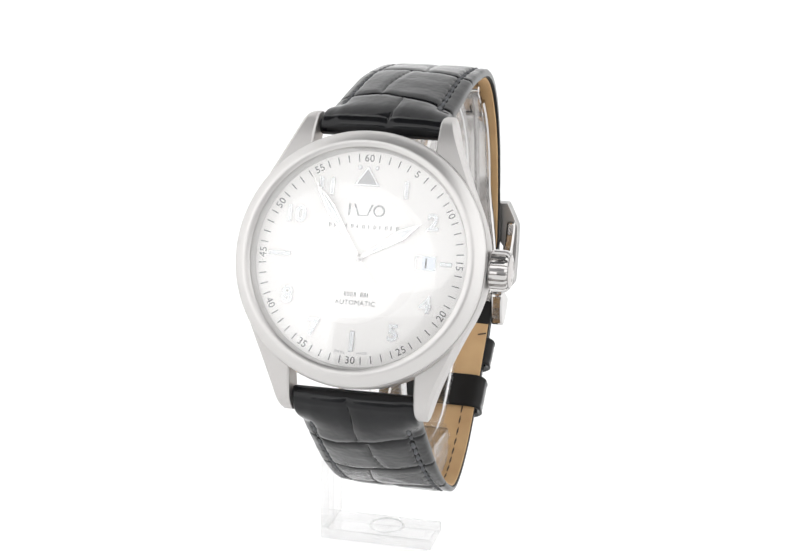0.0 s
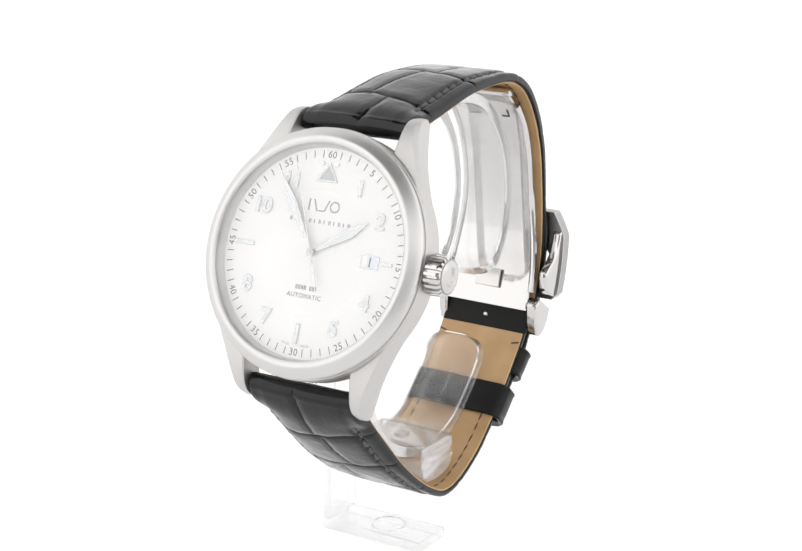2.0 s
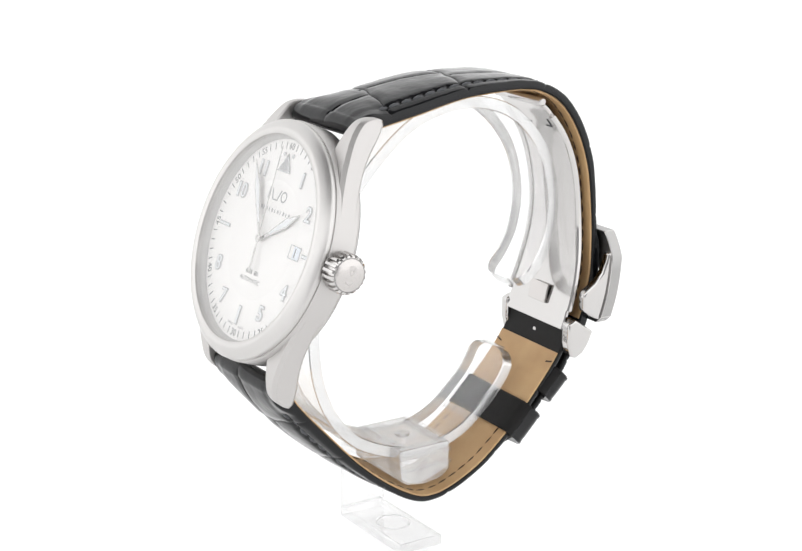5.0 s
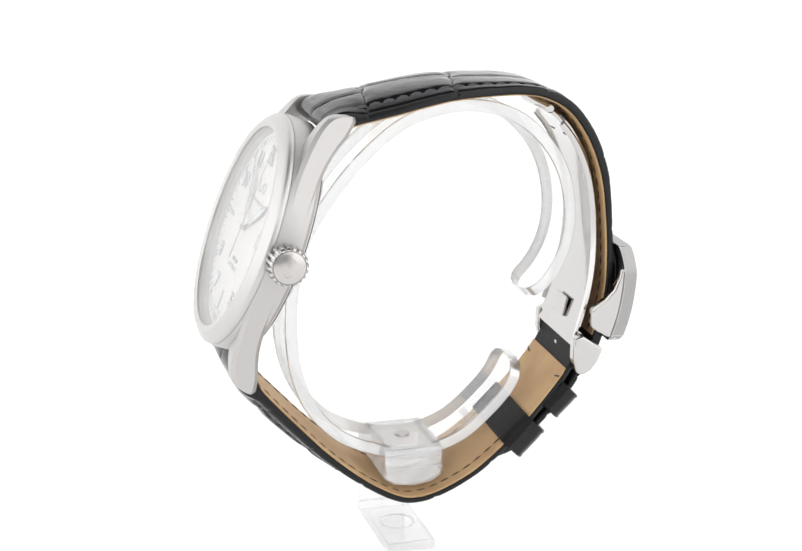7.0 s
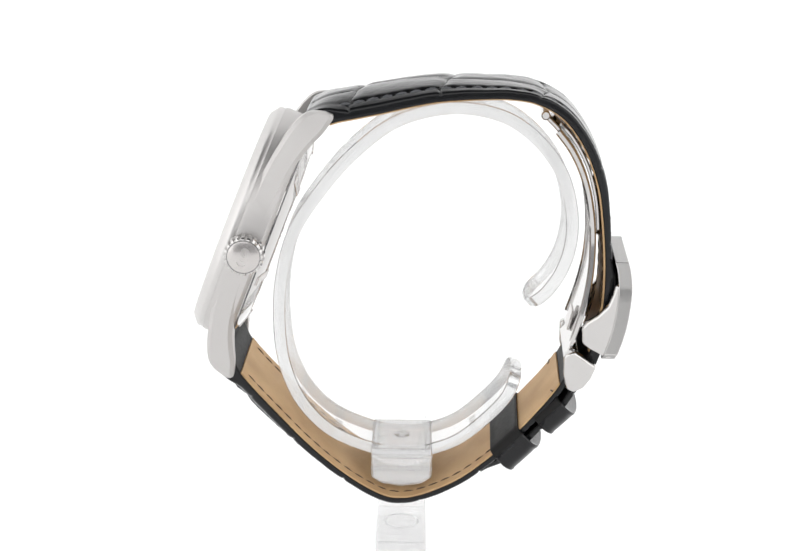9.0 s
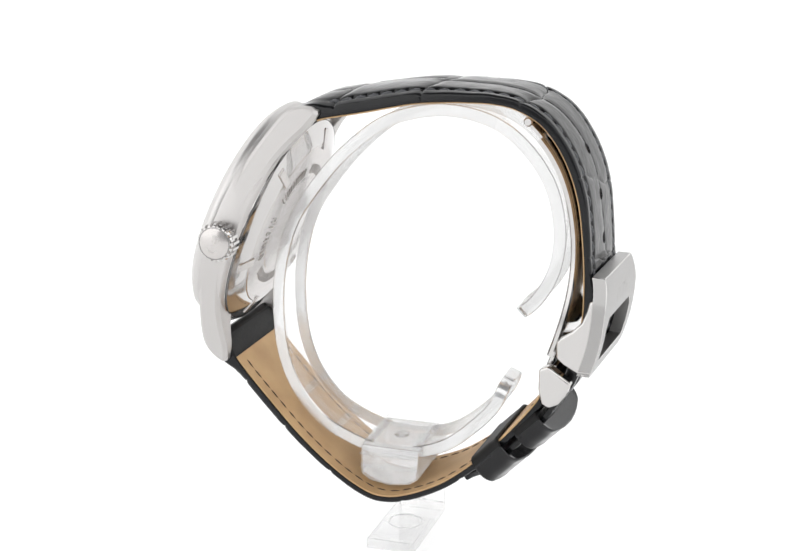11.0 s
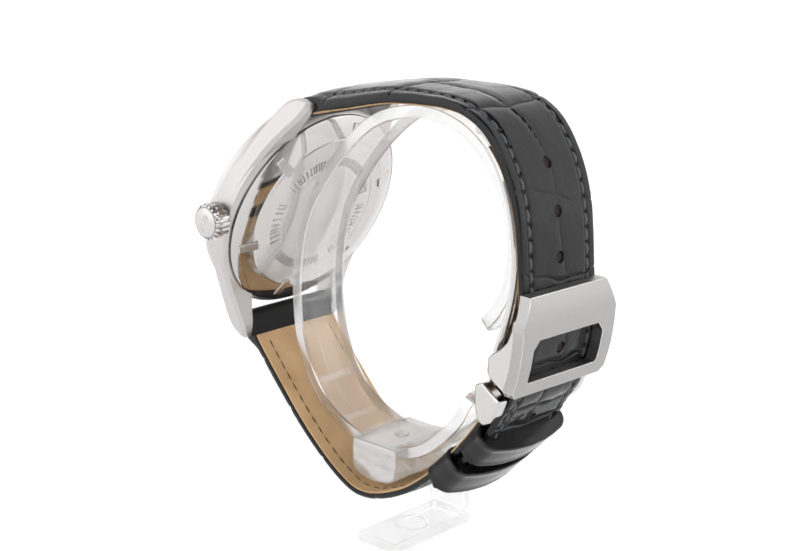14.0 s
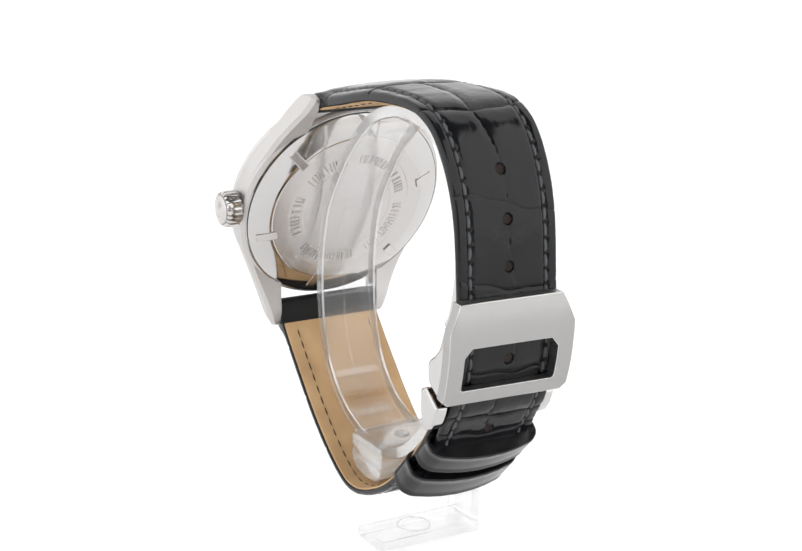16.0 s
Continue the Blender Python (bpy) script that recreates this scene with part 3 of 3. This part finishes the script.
def keeper(centre, tangent, half, lo, hi, length, label):
    """A leather loop round the strap: a rounded band, hollow inside."""
    t = np.array(tangent) / np.linalg.norm(tangent)
    n = np.array((-t[1], t[0]))

    def loop(w, a, b, r):
        out = []
        for cx, cz, a0 in ((w - r, b - r, 0), (-w + r, b - r, 90), (-w + r, a + r, 180), (w - r, a + r, 270)):
            for k in range(7):
                g = radians(a0 + 15 * k)
                out.append((cx + r * math.cos(g), cz + r * math.sin(g)))
            if a0 in (0, 180):
                x0, x1, z0 = (w - r, -w + r, b) if a0 == 0 else (-w + r, w - r, a)
                out += [(x0 + (x1 - x0) * u, z0) for u in (0.15, 0.3, 0.5, 0.7, 0.85)]
        return out
    verts, faces = [], []
    prof = [(-0.49, 0.3), (-0.5, 0.62), (-0.47, 0.84), (-0.42, 0.86), (-0.38, 0.76), (-0.2, 0.80), (0.2, 0.80), (0.38, 0.76), (0.42, 0.86), (0.47, 0.84), (0.5, 0.62), (0.49, 0.3), (0.46, 0.0), (-0.46, 0.0)]
    for along, grow in prof:
        top = hi + grow if grow > 0.1 else min(hi, 2.7)
        bulge = 1.5 if grow > 0.1 else 0.0
        for x, z in loop(half + grow, lo - grow, top, 1.2 + grow * 0.9 if grow > 0.1 else 0.5):
            c = np.array(centre) + t * along * length + n * (z + (bulge * max(0.0, 1 - (x / half) ** 2) if z > (lo + hi) / 2 else 0.0))
            verts.append((x, c[0], c[1]))
    m = 38
    for i in range(len(prof)):
        k = (i + 1) % len(prof)
        for j in range(m):
            faces.append((i * m + j, i * m + (j + 1) % m, k * m + (j + 1) % m, k * m + j))
    ob = part("keeper", verts, faces, KEEPER, watch, label, side)
    ob.data.materials.append(MATT)
    for f in ob.data.polygons:
        if 20 <= f.index % m <= 35:
            f.material_index = 1
    return ob


def build_straps():
    def up_half(a):
        return 9.9 - 1.3 * smoothstep(5, 58, a) - 2.6 * smoothstep(106, 112, a)

    def up_edge(a):
        return 1.55 + 1.75 * (1 - smoothstep(2.5, 7, a)) - 0.35 * smoothstep(50, 66, a) + 0.75 * smoothstep(67, 71, a) * (1 - smoothstep(85, 90, a))

    def up_pad(a):
        return 0.15 + 1.75 * (1 - smoothstep(9, 38, a)) * smoothstep(2.5, 7, a)
    strap("upper_strap", UPPER, 1, up_half, up_edge, up_pad, [8.8, 23.5, 38.2, 54.0, 66.0, 79.0, 87.5, 91.5, 95.5, 100.0],
          [(29.5, -47.1), (31.8, -53.9), (32.8, -60.8), (32.0, -74.5), (28.3, -87.4)], 3, "black glossy alligator strap half, grey stitching")
    lining_of(UPPER, 1, lambda f: 9.55 - 1.3 * smoothstep(0.02, 0.55, f), 3.5, 84.0, "tan leather lining")

    def lo_half(a):
        return 9.9 - 1.05 * smoothstep(30, 70, a)

    def lo_edge(a):
        return 1.15 + 2.1 * (1 - smoothstep(3, 7.5, a))

    def lo_pad(a):
        return 0.1 + 2.1 * (1 - smoothstep(10, 36, a)) * smoothstep(3, 7.5, a)
    strap("lower_strap", LOWER, -1, lo_half, lo_edge, lo_pad, [10.3, 21.0, 32.0, 43.5, 55.5, 67.5], [], 8, "black glossy alligator strap half with pointed scales")
    lining_of(LOWER, -1, lambda f: 9.6 - 1.0 * smoothstep(0.38, 0.95, f), 4.7, 76.3, "tan leather lining, slightly creased", sewn=54.0)
    keeper((23.9, -90.1), (-2.9, -2.9), 8.95, 1.2, 3.9, 5.4, "loose black leather keeper loop")
    keeper((18.0, -96.8), (-4.0, -4.1), 9.1, 0.0, 3.4, 6.4, "stitched black leather keeper loop")
    for y in (21.6, -21.6):
        part("spring_bar", *lathe([(0.0, -10.3), (0.55, -10.3), (0.55, 10.3), (0.0, 10.3)], 16, "x", (0, y, -5.6)), SATIN, watch, "steel spring bar", head)


# ------------------------------------------------------------------ folding clasp


def face_line(v):
    """How far back the clasp's face lies at a height."""
    return float(np.interp(v, (-81.5, -79.0, -76.0, -73.0, -70.0, -68.0, -66.0, -64.8), (35.2, 36.2, 37.0, 37.5, 37.75, 37.75, 37.5, 37.1)))


def build_clasp():
    clasp = new("clasp", None)
    clasp.parent = watch
    tagged(clasp, "polished steel folding clasp")
    outer = [(-8.9, -64.8), (8.9, -64.8), (10.8, -69.3), (10.8, -80.0), (9.9, -81.0), (-9.9, -81.0), (-10.8, -80.0), (-10.8, -69.3)]
    inner = [(-6.9, -71.7), (6.9, -71.7), (8.1, -73.2), (8.1, -78.2), (7.8, -78.6), (-7.8, -78.6), (-8.1, -78.2), (-8.1, -73.2)]
    n, sub, rad = 8, 5, 4
    verts, faces = [], []
    for layer in (0, 1):
        for i in range(n):
            for k in range(sub):
                a = k / sub
                o = [outer[i][c] * (1 - a) + outer[(i + 1) % n][c] * a for c in (0, 1)]
                w = [inner[i][c] * (1 - a) + inner[(i + 1) % n][c] * a for c in (0, 1)]
                for j in range(rad + 1):
                    b = j / rad
                    x, v = o[0] * (1 - b) + w[0] * b, o[1] * (1 - b) + w[1] * b
                    verts.append((x + 0.9, face_line(v) - 2.2 * layer, v))
    m, r1 = n * sub, rad + 1
    half = m * r1
    for i in range(m):
        k = (i + 1) % m
        for j in range(rad):
            faces.append((i * r1 + j, k * r1 + j, k * r1 + j + 1, i * r1 + j + 1))
            faces.append((half + i * r1 + j, half + i * r1 + j + 1, half + k * r1 + j + 1, half + k * r1 + j))
        faces.append((i * r1, half + i * r1, half + k * r1, k * r1))
        faces.append((i * r1 + rad, k * r1 + rad, half + k * r1 + rad, half + i * r1 + rad))
    part("buckle_frame", verts, faces, FACE, clasp, "brushed steel frame with a polished bevel and a cut-out window", side, bevel=0.85)
    clasp.children[0].data.materials.append(POLISHED)
    clasp.children[0].modifiers["bevel"].material = 1
    cheek = [(35.0, -68.5), (36.0, -68.2), (36.7, -68.7), (37.05, -69.8), (36.9, -73.0), (36.3, -77.0), (35.0, -80.6), (34.3, -80.9), (31.2, -79.3), (30.0, -78.4), (29.9, -75.6), (30.6, -74.8), (32.4, -73.6), (33.9, -72.0), (34.7, -70.0)]
    for sx in (-1, 1):
        part("cheek", *prism(cheek, sx * 8.75 + 0.9, sx * 10.4 + 0.9, "x"), POLISHED, clasp, "polished cheek", side, bevel=0.35)
    v, f = merge(*mark_shapes(0.1, -68.9, 2.0, 0.14, 0.0, 0.04))
    part("maker_mark", [(0.8 - x, face_line(y) + z - 0.03, y) for x, y, z in v], f, FACE, clasp, "faint engraved mark", side, smooth=False)
    ear = [(27.1, -80.6), (28.7, -79.9), (32.5, -82.4), (31.6, -84.6), (30.4, -86.2), (28.9, -87.0), (27.7, -86.5), (27.1, -84.0)]
    for lo, hi in ((-10.0, -8.2), (8.9, 11.0)):
        part("ear", *prism(ear, lo, hi, "x"), POLISHED, clasp, "polished steel side block", side, bevel=0.35)
    part("cross_bar", *prism([(28.7, -80.4), (29.5, -80.2), (29.3, -82.2), (28.4, -82.4)], -8.2, 8.9, "x"), POLISHED, clasp, "", side, bevel=0.2)
    path = [(23.2, -42.0), (25.0, -43.8), (27.8, -47.5), (29.9, -52.2), (31.1, -57.6), (31.5, -63.0), (31.2, -68.5), (30.1, -74.0), (28.4, -79.6), (27.5, -82.1)]
    blade = part("blade", *ribbon(path, lambda f: 6.6 + 2.1 * smoothstep(0.45, 1.0, f), -0.35, 0.35, 0.7, 1), POLISHED, clasp, "curved polished steel blade", side)
    for sx in (-1, 1):
        q, tg, s = curve_through(path, 0.7)
        v, f = ribbon([tuple(p) for p in q[4:-2:4]], 0.45, -0.8, 0.3, 0.7, 1)
        part("rail", [(x + sx * (6.9 + 2.1 * smoothstep(0.45, 1.0, k / len(v))), h, z) for k, (x, h, z) in enumerate(v)], f, POLISHED, blade, "", side)
    k = np.searchsorted(s, 5.2)
    n = np.array((-tg[k][1], tg[k][0]))
    v, f = merge(box(-3.6, -1.4, -0.08, 0.08, -0.42, -0.3), box(3.0, 4.6, -0.12, 0.12, -0.42, -0.3), box(4.4, 4.6, -1.7, -0.12, -0.42, -0.3))
    part("slot", [(x, *(q[k] + tg[k] * y + n * (z - 0.03 - 0.02 * y * y))) for x, y, z in v], f, INK, blade, "narrow dark slot", side, smooth=False)
    path2 = [(24.5, -42.4), (27.6, -45.7), (30.2, -50.5), (31.7, -56.0), (32.3, -62.0)]
    part("inner_blade", *ribbon(path2, 5.0, -0.3, 0.3, 0.7, 1, 2.0), POLISHED, clasp, "", side)
    part("hinge", *merge(lathe([(0.0, -6.9), (0.55, -6.9), (0.75, -6.7), (0.75, 6.7), (0.55, 6.9), (0.0, 6.9)], 20, "x", (0, 22.9, -41.6))), POLISHED, clasp, "hinge pin", side)
    part("push_plate", *prism([(28.55, -75.4), (28.95, -75.6), (28.2, -78.9), (27.75, -78.7)], -2.5, 2.5, "x"), SATIN, clasp, "", side, bevel=0.1)
    part("pin", *lathe([(0.0, 0.0), (0.45, 0.05), (0.5, 0.3), (0.5, 1.2)], 12, "x", (0, 0, 0)), POLISHED, clasp, "", lambda p: side((p[1], 27.6 + p[0], -84.3 + p[2])))


build_case()
build_dial()
second_hand = build_hands()
build_crown()
build_back()
build_straps()
build_clasp()

# ------------------------------------------------------------------ the stand
stand = tagged(new("display_stand"), "clear acrylic watch stand with an open cuff on a small foot", "display stand")


def build_stand():
    ring = [(19.4, -86.3), (17.7, -90.4), (14.2, -94.4), (9.6, -98.2), (4.5, -100.2), (0.0, -100.7), (-5.5, -99.8), (-12.2, -96.8), (-17.0, -91.8), (-19.8, -85.5), (-20.8, -78.0), (-20.4, -70.0), (-18.3, -62.0), (-14.2, -55.4), (-8.9, -49.1), (-2.2, -43.7), (4.8, -41.3), (11.2, -41.1), (17.4, -42.9), (22.5, -46.9), (26.2, -52.5), (27.8, -59.6), (27.1, -65.9), (24.6, -70.9), (21.2, -74.3)]
    part("cuff", *ribbon(ring, 5.0, -1.0, 1.0, 0.9, 1, 3.0), ACRYLIC, stand, "clear acrylic C-shaped cuff", plain)
    for sx in (-1, 1):
        q, tg, s = curve_through(ring, 0.25)
        v, f = [], []
        for i in range(len(q)):
            d = min(s[i], s[-1] - s[i], 3.0)
            w = 2.0 + math.sqrt(max(9.0 - (3.0 - d) ** 2, 0.0))
            n = np.array((-tg[i][1], tg[i][0]))
            v += [(sx * (w + x), *(q[i] + n * o)) for x, o in ((0.03, -0.9), (0.25, -1.06), (0.48, -0.9), (0.48, 0.9), (0.25, 1.06), (0.03, 0.9))]
        for i in range(len(q) - 1):
            f += [(i * 6 + j, i * 6 + (j + 1) % 6, i * 6 + 6 + (j + 1) % 6, i * 6 + 6 + j) for j in range(6)]
        f += [tuple(range(6)), tuple(range(len(v) - 6, len(v)))]
        part("rim", v, f, RIM, stand, "bright moulded edge", plain)
    for i, e in ((0, -1), (-1, 1)):
        n = np.array((-tg[i][1], tg[i][0]))
        v, f = box(-2.2, 2.2, 0.03, 0.36, -0.95, 0.95)
        part("end_rim", [(x, *(q[i] + tg[i] * (y * e) + n * z)) for x, y, z in v], f, RIM, stand, "", plain, bevel=0.1)
    v, f = ribbon(ring[1:5], 0.14, 1.02, 1.16, 0.9, 1)
    part("mould_line", v, f, EDGE, stand, "", plain)
    v, f = ribbon(ring[7:13], 0.14, 1.02, 1.16, 0.9, 1)
    part("mould_line", v, f, EDGE, stand, "", plain)
    q, tg, s = curve_through(ring, 0.25)
    for h, v in ((-16.6, -92.3), (-10.6, -97.7), (11.6, -96.7)):
        i = int(np.argmin((q[:, 0] - h) ** 2 + (q[:, 1] - v) ** 2))
        n = np.array((-tg[i][1], tg[i][0]))
        v, f = box(-4.7, 4.7, -0.65, 0.65, 1.01, 1.22)
        part("cross_rib", [(x, *(q[i] + tg[i] * y + n * z)) for x, y, z in v], f, EDGE, stand, "", plain, bevel=0.05)
    clamp = [(-5.2, -99.3), (5.2, -99.3), (5.2, -104.6), (3.4, -105.8), (0.0, -106.3), (-3.4, -105.8), (-5.2, -104.6)]
    body = part("clamp", *prism(clamp, -7.2, 7.2, "x"), BLOCK, stand, "clear acrylic clamp block", plain, bevel=0.4)
    for v in (-101.0, -103.2):
        for x in (-7.35, 7.35):
            part("rib", *prism([(-5.3, v), (5.3, v), (5.3, v + 0.6), (-5.3, v + 0.6)], x - 0.25, x + 0.25, "x"), ACRYLIC, body, "", plain, bevel=0.1)
    part("boss", *lathe([(1.3, -99.6), (1.3, -99.1), (1.1, -98.95), (0.75, -98.95), (0.75, -99.4), (0.0, -99.4)], 28), FOOT, body, "round moulded boss", plain)
    for h in (-4.4, 4.4):
        part("rib", *prism([(h - 0.35, -99.4), (h + 0.35, -99.4), (h + 0.35, -98.5), (h - 0.35, -98.5)], -6.9, 6.9, "x"), EDGE, body, "", plain, bevel=0.12)
    part("arm", *prism([(-4.6, -102.4), (4.6, -102.4), (4.6, -104.4), (-4.6, -104.4)], -12.15, -7.3, "x"), FOOT, stand, "", plain, bevel=0.2)
    part("upright", *prism([(-4.3, -102.4), (4.3, -102.4), (4.3, -117.0), (-4.3, -117.0)], -13.7, -12.2, "x"), FOOT, stand, "", plain, bevel=0.2)
    foot = part("foot", *prism([(-4.35, -117.05), (4.35, -117.05), (4.35, -118.95), (-4.35, -118.95)], -13.7, 6.4, "x"), FOOT, stand, "clear acrylic foot", plain, bevel=0.3)
    part("recess", *lathe([(3.2, -117.02), (3.15, -116.92), (2.9, -116.9), (2.75, -117.02)], 40, centre=(-2.6, 0, 0), closed=True), FOOT, foot, "round moulded ring", plain)


build_stand()


def motions():
    turn = [(0.5 * k, pose(0, 0, 0, 0, 0, -13.972 - 8.490246 * 0.5 * k)) for k in range(33)]
    walk(watch, turn)
    walk(stand, turn)
    base = Matrix.LocRotScale(HEAD.translation * MM, HEAD.to_quaternion(), None)
    walk(second_hand, [(0.5 * k, base @ pose(0, 0, 0, 0, 0, 34.6 - 6.0 * 0.5 * k)) for k in range(33)])


motions()
